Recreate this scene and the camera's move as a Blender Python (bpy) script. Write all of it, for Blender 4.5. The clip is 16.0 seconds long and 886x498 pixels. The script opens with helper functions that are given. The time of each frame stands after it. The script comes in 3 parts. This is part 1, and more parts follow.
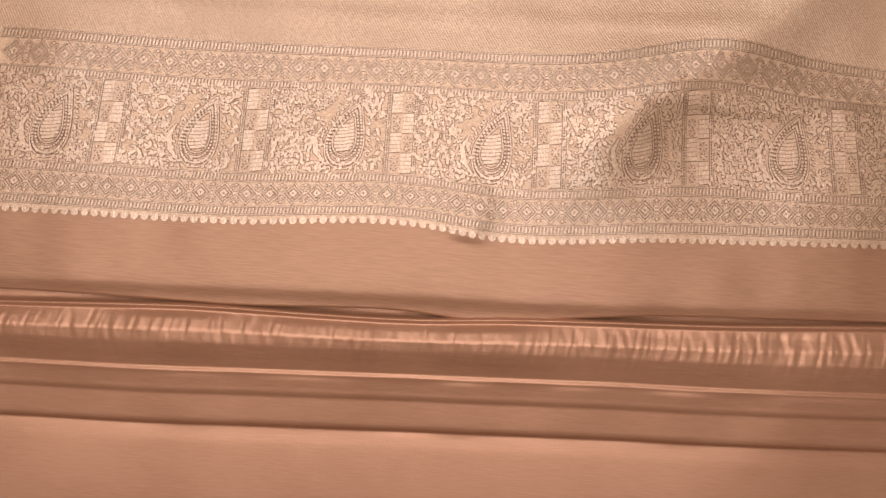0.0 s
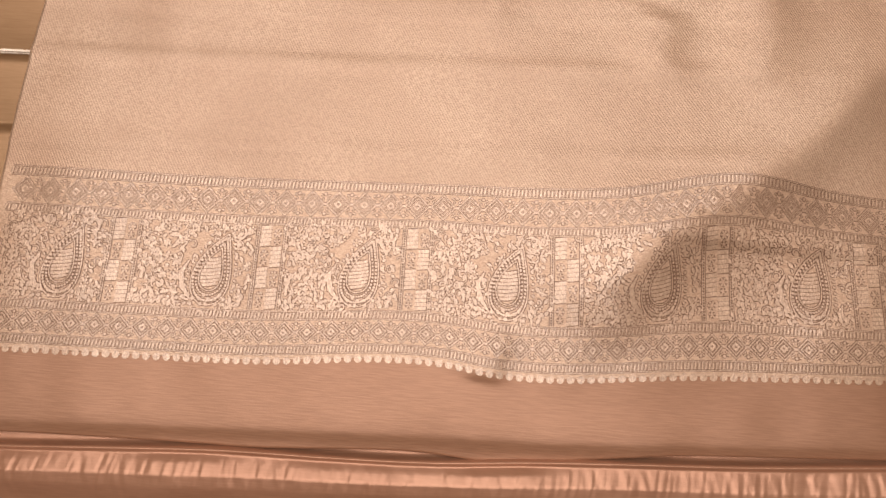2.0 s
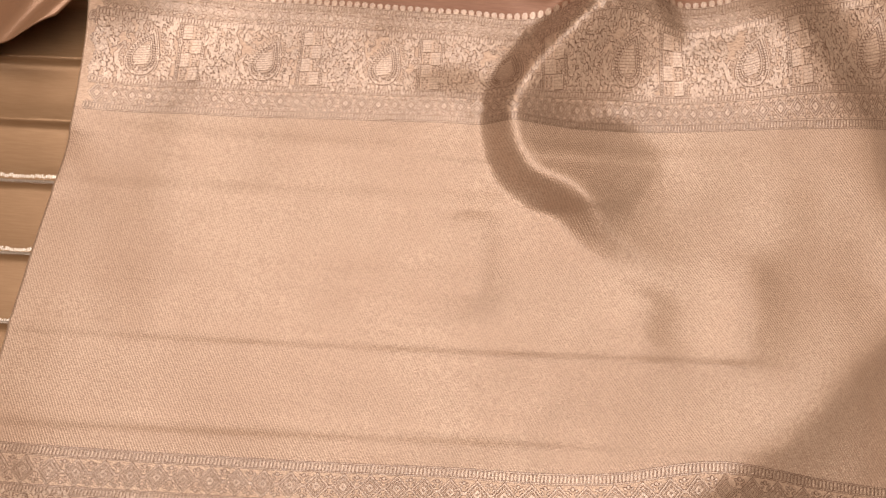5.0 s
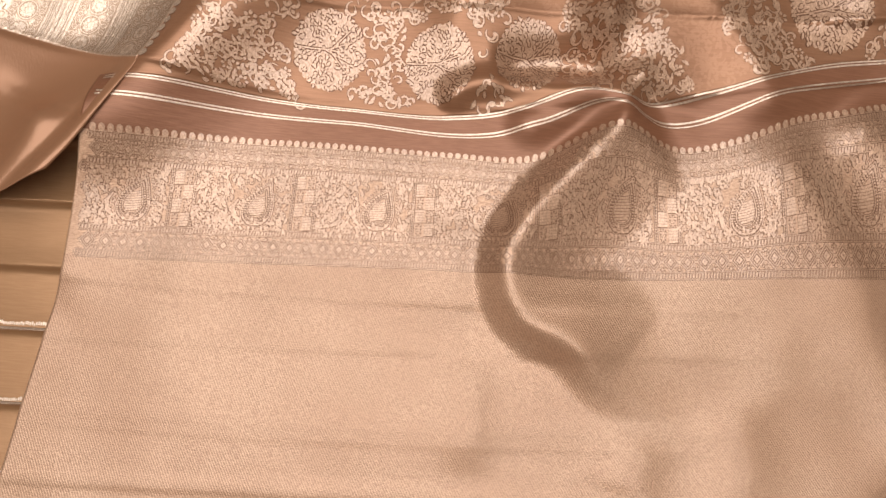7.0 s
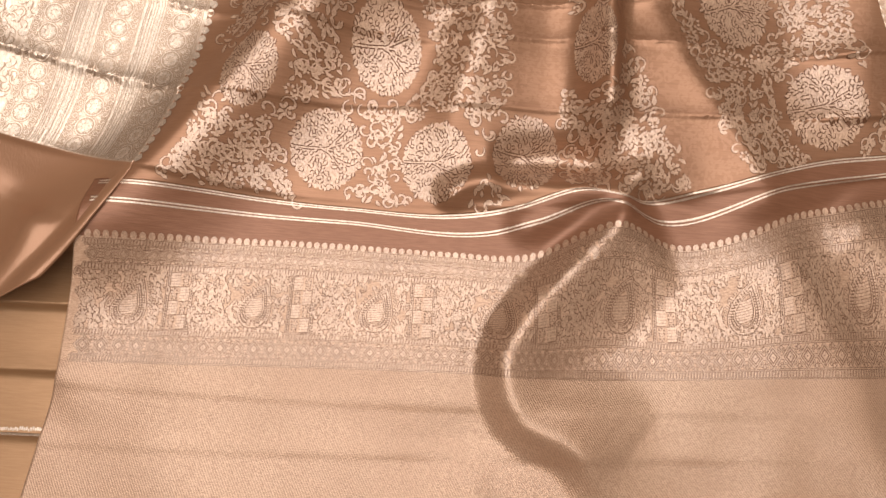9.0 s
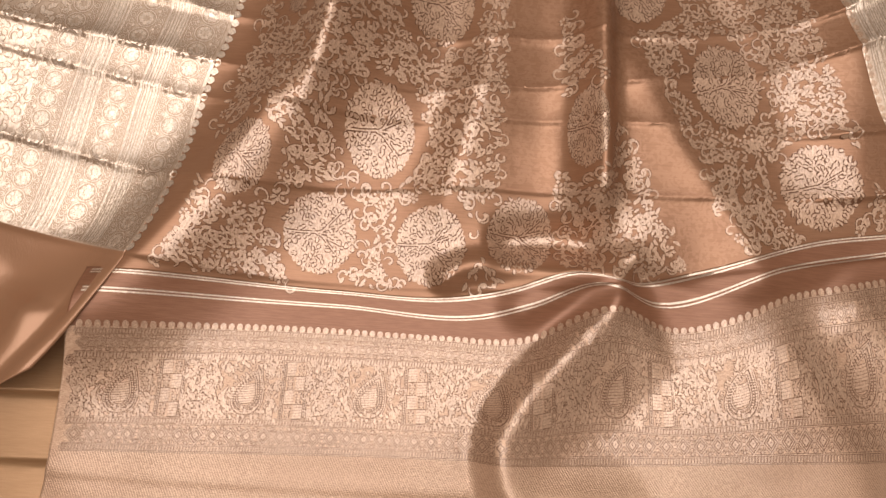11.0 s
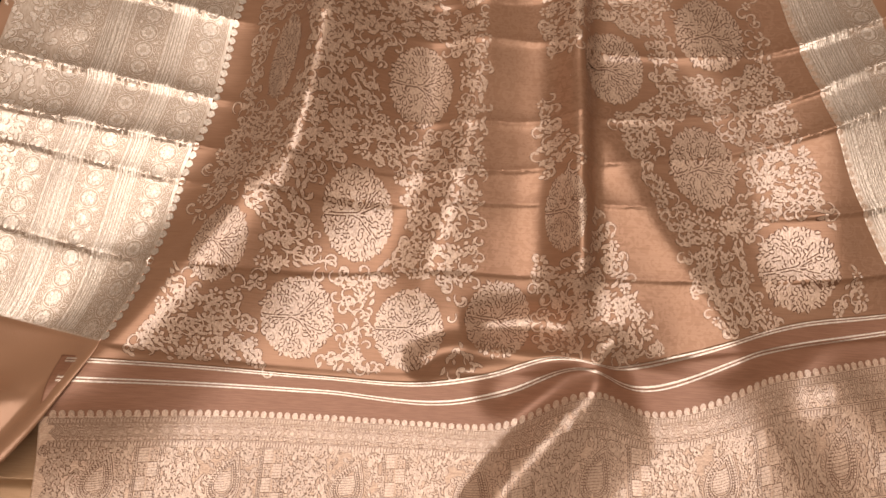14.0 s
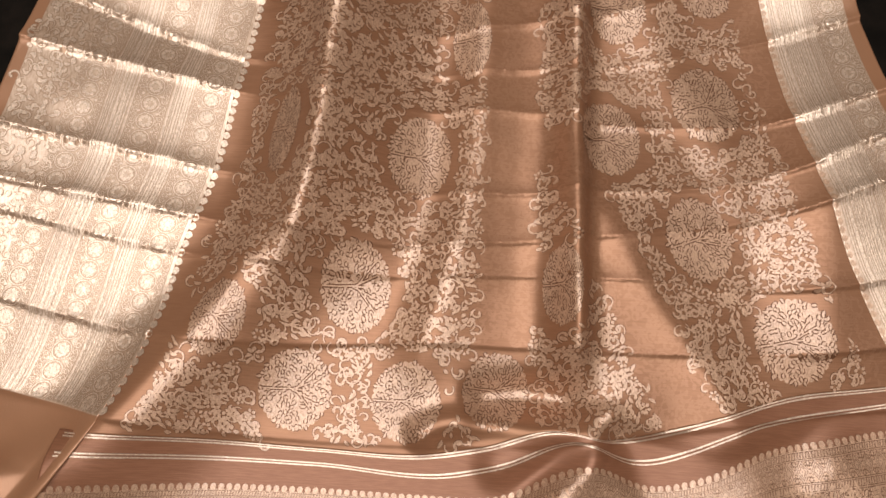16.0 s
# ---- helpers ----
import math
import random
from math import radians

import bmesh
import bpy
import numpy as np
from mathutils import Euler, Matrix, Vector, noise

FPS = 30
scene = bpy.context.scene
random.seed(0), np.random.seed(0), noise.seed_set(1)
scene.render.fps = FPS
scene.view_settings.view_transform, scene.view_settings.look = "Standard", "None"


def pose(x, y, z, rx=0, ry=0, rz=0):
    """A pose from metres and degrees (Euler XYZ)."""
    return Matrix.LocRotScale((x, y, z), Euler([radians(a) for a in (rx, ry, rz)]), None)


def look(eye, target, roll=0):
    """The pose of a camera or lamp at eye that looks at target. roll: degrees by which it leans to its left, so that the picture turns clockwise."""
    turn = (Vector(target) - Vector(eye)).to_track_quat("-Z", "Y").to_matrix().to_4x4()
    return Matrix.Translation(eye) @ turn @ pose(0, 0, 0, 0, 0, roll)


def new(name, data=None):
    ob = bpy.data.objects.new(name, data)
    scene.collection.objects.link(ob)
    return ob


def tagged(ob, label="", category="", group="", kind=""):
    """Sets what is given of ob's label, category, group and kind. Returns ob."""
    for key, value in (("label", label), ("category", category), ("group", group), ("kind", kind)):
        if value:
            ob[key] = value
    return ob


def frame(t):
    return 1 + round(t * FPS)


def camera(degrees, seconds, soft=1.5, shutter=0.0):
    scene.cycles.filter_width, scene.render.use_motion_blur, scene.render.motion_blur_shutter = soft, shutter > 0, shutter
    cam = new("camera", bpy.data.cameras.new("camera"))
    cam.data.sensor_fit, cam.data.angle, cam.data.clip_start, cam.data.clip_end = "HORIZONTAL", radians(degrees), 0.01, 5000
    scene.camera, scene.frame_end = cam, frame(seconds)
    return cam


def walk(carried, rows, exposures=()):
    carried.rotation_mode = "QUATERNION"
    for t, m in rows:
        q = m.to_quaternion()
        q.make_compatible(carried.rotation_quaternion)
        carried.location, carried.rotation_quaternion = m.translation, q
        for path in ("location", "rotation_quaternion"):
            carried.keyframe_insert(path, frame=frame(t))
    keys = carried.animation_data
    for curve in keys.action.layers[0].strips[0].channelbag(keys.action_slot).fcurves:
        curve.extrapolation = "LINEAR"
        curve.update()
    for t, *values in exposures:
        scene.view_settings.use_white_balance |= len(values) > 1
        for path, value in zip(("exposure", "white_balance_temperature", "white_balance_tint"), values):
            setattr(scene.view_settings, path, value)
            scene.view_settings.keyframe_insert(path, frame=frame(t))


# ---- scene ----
cam = camera(61.7, 16.0)
PATH = [
    (0, 0.0373, -0.0305, 0.6272, 2.40, 0.27, 4.61),
    (0.5, 0.0292, -0.0075, 0.6263, 2.58, 0.49, 4.53),
    (1, 0.0224, 0.0175, 0.6258, 2.85, 0.59, 4.70),
    (1.5, 0.0196, 0.0417, 0.6247, 3.23, 0.63, 4.54),
    (2, 0.0186, 0.0686, 0.6231, 3.85, 0.50, 4.19),
    (2.5, 0.0189, 0.0942, 0.6231, 4.54, 0.32, 4.15),
    (3, 0.0201, 0.1247, 0.6237, 5.18, 0.28, 4.15),
    (3.5, 0.0201, 0.1560, 0.6246, 5.67, 0.30, 4.16),
    (4, 0.0191, 0.1919, 0.6262, 6.25, 0.33, 4.34),
    (4.5, 0.0186, 0.2280, 0.6293, 6.77, 0.37, 4.52),
    (5, 0.0175, 0.2697, 0.6341, 7.00, 0.31, 4.63),
    (7.5, 0.0017, 0.4297, 0.6500, 6.23, -0.44, 4.54),
    (8, -0.0019, 0.4503, 0.6523, 6.31, -0.62, 4.45),
    (8.5, -0.0044, 0.4683, 0.6529, 6.56, -0.70, 4.21),
    (9, -0.0054, 0.4862, 0.6542, 6.90, -0.77, 4.15),
    (11.5, -0.0032, 0.5573, 0.6604, 8.56, -0.73, 3.71),
    (12, -0.0006, 0.5685, 0.6621, 8.90, -0.80, 3.61),
    (12.5, 0.0016, 0.5779, 0.6636, 9.16, -0.92, 3.59),
    (13, 0.0045, 0.5874, 0.6649, 9.39, -0.95, 3.58),
    (13.5, 0.0062, 0.5946, 0.6657, 9.61, -1.02, 3.63),
    (14, 0.0078, 0.6012, 0.6671, 9.83, -1.03, 3.60),
    (14.5, 0.0085, 0.6084, 0.6684, 9.99, -1.04, 3.55),
    (15, 0.0083, 0.6189, 0.6704, 10.23, -1.05, 3.51),
    (15.5, 0.0079, 0.6320, 0.6739, 10.61, -1.03, 3.49),
    (16, 0.0083, 0.6494, 0.6793, 11.13, -0.91, 3.79),
]
walk(cam, [(t, pose(*place)) for t, *place in PATH])

# ---- light ----
scene.view_settings.exposure = 0.0
world = bpy.data.worlds.new("world")
scene.world = world
world.use_nodes = True
world.node_tree.nodes["Background"].inputs[0].default_value = (1.0, 0.9, 0.8, 1)
world.node_tree.nodes["Background"].inputs[1].default_value = 0.05


def area_lamp(name, m, size, power, colour):
    data = bpy.data.lights.new(name, "AREA")
    data.shape, data.size, data.size_y = "RECTANGLE", size[0], size[1]
    data.energy, data.color = power, colour
    ob = new(name, data)
    ob.matrix_world = m
    return ob


area_lamp("ceiling_light", look((-0.25, 0.58, 2.44), (-0.25, 0.58, 0)), (2.8, 2.55), 86, (1.0, 0.95, 0.91))

# ---- materials ----


class Nodes:
    """A short way to write a node tree."""

    def __init__(self, name):
        self.mat = bpy.data.materials.new(name)
        self.mat.use_nodes = True
        self.tree = self.mat.node_tree
        self.bsdf = self.tree.nodes["Principled BSDF"]

    def put(self, socket, value):
        if isinstance(value, bpy.types.NodeSocket):
            self.tree.links.new(value, socket)
        elif isinstance(value, tuple) and len(value) == 3 and socket.type == "RGBA":
            socket.default_value = (*value, 1)
        else:
            socket.default_value = value

    def math(self, op, a, b=0.0, c=0.0):
        n = self.tree.nodes.new("ShaderNodeMath")
        n.operation = op
        for i, v in enumerate((a, b, c)):
            self.put(n.inputs[i], v)
        return n.outputs[0]

    def attr(self, name):
        n = self.tree.nodes.new("ShaderNodeAttribute")
        n.attribute_name = name
        return n.outputs["Fac"]

    def place(self):
        return self.tree.nodes.new("ShaderNodeTexCoord").outputs["Object"]

    def noise(self, scale, detail=3.0, vector=None, rough=0.55):
        n = self.tree.nodes.new("ShaderNodeTexNoise")
        n.inputs["Scale"].default_value, n.inputs["Detail"].default_value = scale, detail
        n.inputs["Roughness"].default_value = rough
        self.put(n.inputs["Vector"], vector or self.place())
        return n.outputs[0]

    def stretch(self, scale):
        n = self.tree.nodes.new("ShaderNodeMapping")
        self.put(n.inputs["Vector"], self.place())
        n.inputs["Scale"].default_value = scale
        return n.outputs[0]

    def mix(self, f, a, b):
        n = self.tree.nodes.new("ShaderNodeMix")
        n.data_type = "RGBA"
        self.put(n.inputs[0], f)
        self.put(n.inputs[6], a)
        self.put(n.inputs[7], b)
        return n.outputs[2]

    def lerp(self, f, a, b):
        n = self.tree.nodes.new("ShaderNodeMapRange")
        for i, v in enumerate((f, 0.0, 1.0, a, b)):
            self.put(n.inputs[i], v)
        return n.outputs[0]

    def ramp(self, x, lo, hi):
        n = self.tree.nodes.new("ShaderNodeMapRange")
        n.interpolation_type = "SMOOTHSTEP"
        for i, v in enumerate((x, lo, hi, 0.0, 1.0)):
            self.put(n.inputs[i], v)
        return n.outputs[0]

    def bump(self, height, strength, distance):
        n = self.tree.nodes.new("ShaderNodeBump")
        self.put(n.inputs["Height"], height)
        n.inputs["Strength"].default_value, n.inputs["Distance"].default_value = strength, distance
        self.put(self.bsdf.inputs["Normal"], n.outputs[0])

    def set(self, **values):
        for key, v in values.items():
            self.put(self.bsdf.inputs[key.replace("_", " ")], v)
        return self.mat


COPPER, COPPER_DARK = (0.345, 0.165, 0.090), (0.28, 0.128, 0.068)
GOLD, GOLD_PALE = (0.545, 0.330, 0.208), (0.63, 0.405, 0.268)
TAN, TAN_DARK = (0.355, 0.178, 0.096), (0.28, 0.132, 0.069)


def silk_material(name, light=COPPER, dark=COPPER_DARK, rough=0.36, metal=0.42):
    n = Nodes(name)
    big = n.noise(9, 3)
    slub = n.noise(60, 4, n.stretch((1.0, 14.0, 1.0)))
    fine = n.noise(900, 2)
    tone = n.math("ADD", n.math("MULTIPLY", big, 0.5), n.math("MULTIPLY", slub, 0.5))
    n.bump(n.math("ADD", n.math("MULTIPLY", slub, 0.5), fine), 0.12, 0.0008)
    return n.set(Base_Color=n.mix(n.ramp(tone, 0.3, 0.7), dark, light), Metallic=metal,
                 Roughness=n.lerp(slub, rough - 0.05, rough + 0.08))


def zari_material(name, light=GOLD_PALE, dark=GOLD, rough=0.37, metal=0.5):
    n = Nodes(name)
    grain = n.noise(760, 3, n.stretch((1.0, 0.5, 1.0)), 0.7)
    big = n.noise(14, 3)
    n.bump(grain, 0.55, 0.0009)
    tone = n.math("ADD", n.math("MULTIPLY", big, 0.25), n.math("MULTIPLY", grain, 0.75))
    dark = tuple(0.80 * c for c in dark)
    return n.set(Base_Color=n.mix(n.ramp(tone, 0.38, 0.62), dark, light), Metallic=metal,
                 Roughness=n.lerp(grain, rough - 0.06, rough + 0.1), Coat_Weight=0.6, Coat_Roughness=0.25, Coat_IOR=1.8)


def twill_material(name):
    """Gold twill with fine diagonal ribs; plain copper below and above the woven field."""
    n = Nodes(name)
    u, v = n.attr("cloth_u"), n.attr("cloth_v")
    rib = n.math("SINE", n.math("MULTIPLY", n.math("ADD", u, n.math("MULTIPLY", v, 0.62)), 2 * math.pi / 0.0025))
    pick = n.noise(420, 3, n.stretch((1.0, 2.2, 1.0)))
    big = n.noise(7, 3)
    woven = n.math("MULTIPLY", n.ramp(v, 0.0009, 0.0013), n.math("SUBTRACT", 1.0, n.ramp(v, 0.5437, 0.5441)))
    field = n.math("MULTIPLY", n.ramp(v, 0.1515, 0.1525), n.math("SUBTRACT", 1.0, n.ramp(v, 0.4395, 0.4405)))
    thread = n.ramp(n.math("ADD", n.math("MULTIPLY", rib, 0.36), n.math("MULTIPLY", n.math("SUBTRACT", pick, 0.5), 3.6)), -0.75, 0.55)
    gold = n.mix(thread, (0.44, 0.255, 0.16), n.mix(n.ramp(big, 0.35, 0.65), GOLD, GOLD_PALE))
    ground = n.mix(n.ramp(pick, 0.3, 0.7), (0.49, 0.285, 0.175), (0.61, 0.385, 0.25))
    low = n.math("MULTIPLY", n.ramp(v, 0.0415, 0.0420), n.math("SUBTRACT", 1.0, n.ramp(v, 0.1130, 0.1135)))
    high = n.math("MULTIPLY", n.ramp(v, 0.4675, 0.4680), n.math("SUBTRACT", 1.0, n.ramp(v, 0.5170, 0.5175)))
    ground = n.mix(n.math("ADD", low, high), ground, n.mix(n.ramp(pick, 0.35, 0.65), (0.47, 0.27, 0.165), (0.60, 0.38, 0.248)))
    slub = n.noise(60, 4, n.stretch((1.0, 14.0, 1.0)))
    plain = n.mix(n.ramp(slub, 0.3, 0.7), (0.32, 0.150, 0.082), (0.385, 0.187, 0.104))
    plain = n.mix(n.ramp(v, 0.30, 0.31), plain, n.mix(n.ramp(slub, 0.3, 0.7), (0.235, 0.100, 0.052), (0.285, 0.126, 0.068)))
    n.bump(n.math("ADD", n.math("MULTIPLY", n.math("MULTIPLY", rib, field), 0.13), n.math("ADD", n.math("MULTIPLY", pick, woven), n.math("MULTIPLY", slub, 0.25))), 0.6, 0.0010)
    return n.set(Base_Color=n.mix(woven, plain, n.mix(field, ground, gold)), Metallic=n.lerp(woven, 0.3, 0.42), Coat_Weight=n.lerp(woven, 0.0, 0.35), Coat_Roughness=0.30, Coat_IOR=1.6,
                 Roughness=n.lerp(n.math("MULTIPLY", woven, thread), 0.43, 0.40))


def border_material(name):
    """Gold ground of the border, with plain silk at its selvedge."""
    n = Nodes(name)
    d = n.attr("cloth_u")
    woven = n.math("MULTIPLY", n.ramp(d, 0.0005, 0.0012), n.math("SUBTRACT", 1.0, n.ramp(d, 0.1945, 0.195)))
    woven = n.math("MULTIPLY", woven, n.ramp(n.attr("cloth_v"), 0.0, 0.001))
    grain = n.noise(500, 3, n.stretch((1.0, 0.3, 1.0)))
    big = n.noise(12, 3)
    gold = n.mix(n.ramp(grain, 0.3, 0.7), (0.55, 0.37, 0.25), n.mix(n.ramp(big, 0.35, 0.65), (0.70, 0.51, 0.37), (0.77, 0.58, 0.43)))
    n.bump(grain, 0.25, 0.0006)
    return n.set(Base_Color=n.mix(woven, TAN, gold), Metallic=n.lerp(woven, 0.3, 0.6), Roughness=n.lerp(grain, 0.26, 0.38), Coat_Weight=n.lerp(woven, 0.0, 0.8), Coat_Roughness=0.25, Coat_IOR=2.1)


def plain_material(name, a, b, scale, rough, bump=0.1):
    n = Nodes(name)
    t = n.noise(scale, 5)
    n.bump(n.noise(scale * 8, 4), bump, 0.002)
    return n.set(Base_Color=n.mix(n.ramp(t, 0.3, 0.7), a, b), Roughness=n.lerp(t, rough - 0.08, rough + 0.08))


SILK = silk_material("copper_silk", TAN, TAN_DARK)
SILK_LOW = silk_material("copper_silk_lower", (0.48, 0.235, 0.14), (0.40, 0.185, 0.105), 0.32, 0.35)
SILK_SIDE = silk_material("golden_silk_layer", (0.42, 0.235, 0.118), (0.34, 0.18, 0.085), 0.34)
ZARI = zari_material("gold_zari")
ZARI_PALE = zari_material("pale_gold_zari", (0.84, 0.66, 0.51), (0.70, 0.52, 0.385), 0.32, 0.65)
BORDER = border_material("border_ground")
GAP = silk_material("woven_gap", (0.19, 0.086, 0.044), (0.15, 0.066, 0.034), 0.5, 0.25)
GAP_PALE = silk_material("border_gap", (0.44, 0.285, 0.185), (0.37, 0.23, 0.145), 0.4, 0.5)
# zari that misses the light: the dulling is put into its colour
ZARI_UNLIT = silk_material("zari_unlit", (0.385, 0.20, 0.112), (0.32, 0.158, 0.087), 0.34)
TWILL = twill_material("gold_twill")
FLOOR = plain_material("dark_floor", (0.004, 0.003, 0.002), (0.010, 0.007, 0.005), 40, 0.85)
FLOOR.node_tree.nodes["Principled BSDF"].inputs["Specular IOR Level"].default_value = 0.08
WALL = plain_material("wall_paint", (0.27, 0.19, 0.135), (0.31, 0.225, 0.16), 3, 0.8)
CEILING = plain_material("ceiling_paint", (0.46, 0.34, 0.25), (0.50, 0.38, 0.28), 3, 0.9)

# ---- the lie of the cloth ----


def along(points):
    """A curve through (a, b) points: b as a function of a, rounded between them."""
    a = np.array([p[0] for p in points], float)
    b = np.array([p[1] for p in points], float)
    slope = np.gradient(b, a)

    def f(q):
        q = np.asarray(q, float)
        k = np.clip(np.searchsorted(a, q) - 1, 0, len(a) - 2)
        h = a[k + 1] - a[k]
        t = np.clip((q - a[k]) / h, 0, 1)
        return ((2 * t**3 - 3 * t**2 + 1) * b[k] + (t**3 - 2 * t**2 + t) * h * slope[k]
                + (3 * t**2 - 2 * t**3) * b[k + 1] + (t**3 - t**2) * h * slope[k + 1])
    return f


def rounded(points, n=40):
    k = np.linspace(0, 1, len(points))
    fx, fy = along(list(zip(k, [p[0] for p in points]))), along(list(zip(k, [p[1] for p in points])))
    q = np.linspace(0, 1, n)
    return np.stack([fx(q), fy(q)], 1)


def step(x, lo, hi):
    t = np.clip((x - lo) / (hi - lo), 0, 1)
    return t * t * (3 - 2 * t)


def ridge(x, y, points, height, left, right, fade=(0.12, 0.12), sharp=1.6):
    """A fold along a line of points: its crest height, and how wide it falls to the left and right of its way."""
    line = rounded(points)
    reach = 3.6 * max(left, right)
    rows = np.flatnonzero((y[:, 0] > line[:, 1].min() - reach) & (y[:, 0] < line[:, 1].max() + reach))
    cols = np.flatnonzero((x[0] > line[:, 0].min() - reach) & (x[0] < line[:, 0].max() + reach))
    whole = np.zeros(x.shape)
    if len(rows) and len(cols):
        part = np.s_[rows[0]:rows[-1] + 1, cols[0]:cols[-1] + 1]
        whole[part] = fold(x[part], y[part], line, height, left, right, fade, sharp)
    return whole


def fold(x, y, line, height, left, right, fade, sharp):
    best = np.full(x.shape, 9.0)
    side, where = np.zeros(x.shape), np.zeros(x.shape)
    for i in range(len(line) - 1):
        (ax, ay), (bx, by) = line[i], line[i + 1]
        dx, dy = bx - ax, by - ay
        ll = dx * dx + dy * dy + 1e-12
        t = np.clip(((x - ax) * dx + (y - ay) * dy) / ll, 0, 1)
        d = np.hypot(x - ax - t * dx, y - ay - t * dy)
        near = d < best
        best = np.where(near, d, best)
        side = np.where(near, dx * (y - ay) - dy * (x - ax), side)
        where = np.where(near, (i + t) / (len(line) - 1), where)
    best = np.sqrt(best**2 + 0.006**2) - 0.006
    w = np.where(side > 0, left, right)
    ends = 1.0
    if fade[0] > 0:
        ends = ends * step(where, 0, fade[0])
    if fade[1] > 0:
        ends = ends * (1 - step(where, 1 - fade[1], 1))
    if sharp < 1.25:
        return height * ends * np.power(np.clip(1 - best / (1.75 * w), 0, 1), 1.35)
    return height * ends * np.exp(-np.power(best / w, sharp))


dice = np.random.RandomState(7)
LATTICE = dice.rand(64, 64)


def rough_noise(x, y, scale):
    """Smooth random hills, from 0 to 1, of that size in metres."""
    px, py = x / scale + 31.7, y / scale + 17.3
    i, j = np.floor(px).astype(int), np.floor(py).astype(int)
    a, b = px - i, py - j
    a, b = a * a * (3 - 2 * a), b * b * (3 - 2 * b)
    g = lambda m, n: LATTICE[m % 64, n % 64]
    return (g(i, j) * (1 - a) + g(i + 1, j) * a) * (1 - b) + (g(i, j + 1) * (1 - a) + g(i + 1, j + 1) * a) * b


# creases left by folding the saree, across its width
CREASES = [along(p) for p in (
    [(-0.6, 0.690), (-0.389, 0.633), (-0.26, 0.610), (0.0, 0.600), (0.405, 0.655), (0.6, 0.68)],
    [(-0.6, 0.750), (-0.389, 0.709), (-0.238, 0.682), (0.0, 0.690), (0.405, 0.710), (0.6, 0.76)],
    [(-0.6, 0.830), (-0.401, 0.788), (-0.22, 0.757), (-0.1, 0.748), (0.11, 0.757), (0.388, 0.766), (0.6, 0.84)],
    [(-0.6, 0.860), (-0.405, 0.816), (-0.206, 0.791), (-0.1, 0.778), (0.11, 0.79), (0.361, 0.841), (0.424, 0.867), (0.6, 0.93)],
    [(-0.6, 0.910), (-0.409, 0.868), (-0.209, 0.840), (-0.1, 0.828), (0.11, 0.835), (0.345, 0.876), (0.425, 0.914), (0.6, 0.98)],
    [(-0.6, 0.995), (-0.414, 0.958), (-0.194, 0.920), (-0.1, 0.906), (0.04, 0.912), (0.335, 0.925), (0.412, 0.953), (0.6, 1.02)],
    [(-0.6, 1.060), (-0.414, 1.02), (-0.18, 0.955), (-0.1, 0.948), (0.10, 0.960), (0.314, 1.007), (0.392, 1.032), (0.6, 1.10)],
    [(-0.6, 1.150), (-0.414, 1.08), (-0.18, 1.02), (-0.1, 0.991), (0.10, 1.01), (0.314, 1.075), (0.392, 1.10), (0.6, 1.18)],
)]
CREASE_UP = (0.1, 0.60, 0.80, 1.05, 0.86, 0.52, -0.05, 0.35)


def crease_height(x, y):
    """Flat facets between the creases, every other crease standing up, strongest in the stiff borders."""
    ys = np.stack([c(x) for c in CREASES])
    z = np.full(x.shape, CREASE_UP[0])
    for k in range(len(CREASES) - 1):
        t = (y - ys[k]) / np.maximum(ys[k + 1] - ys[k], 0.004)
        z = np.where((t >= 0) & (t < 1), CREASE_UP[k] + (CREASE_UP[k + 1] - CREASE_UP[k]) * t, z)
    z = np.where(y >= ys[-1], CREASE_UP[-1], z)
    stiff = 0.0085 + 0.0095 * (1 - step(x, -0.26, -0.17)) + 0.015 * step(x, 0.29, 0.37)
    z = z * stiff
    edge = 0.0021 + 0.0014 * (1 - step(x, -0.26, -0.19)) + 0.0018 * step(x, 0.30, 0.36)
    for k in range(len(CREASES)):
        d = y - ys[k]
        z = z + edge * np.where(d > 0, np.exp(-np.abs(d) / 0.010), np.exp(-np.abs(d) / 0.0016))
    return z * step(y, 0.575, 0.615)


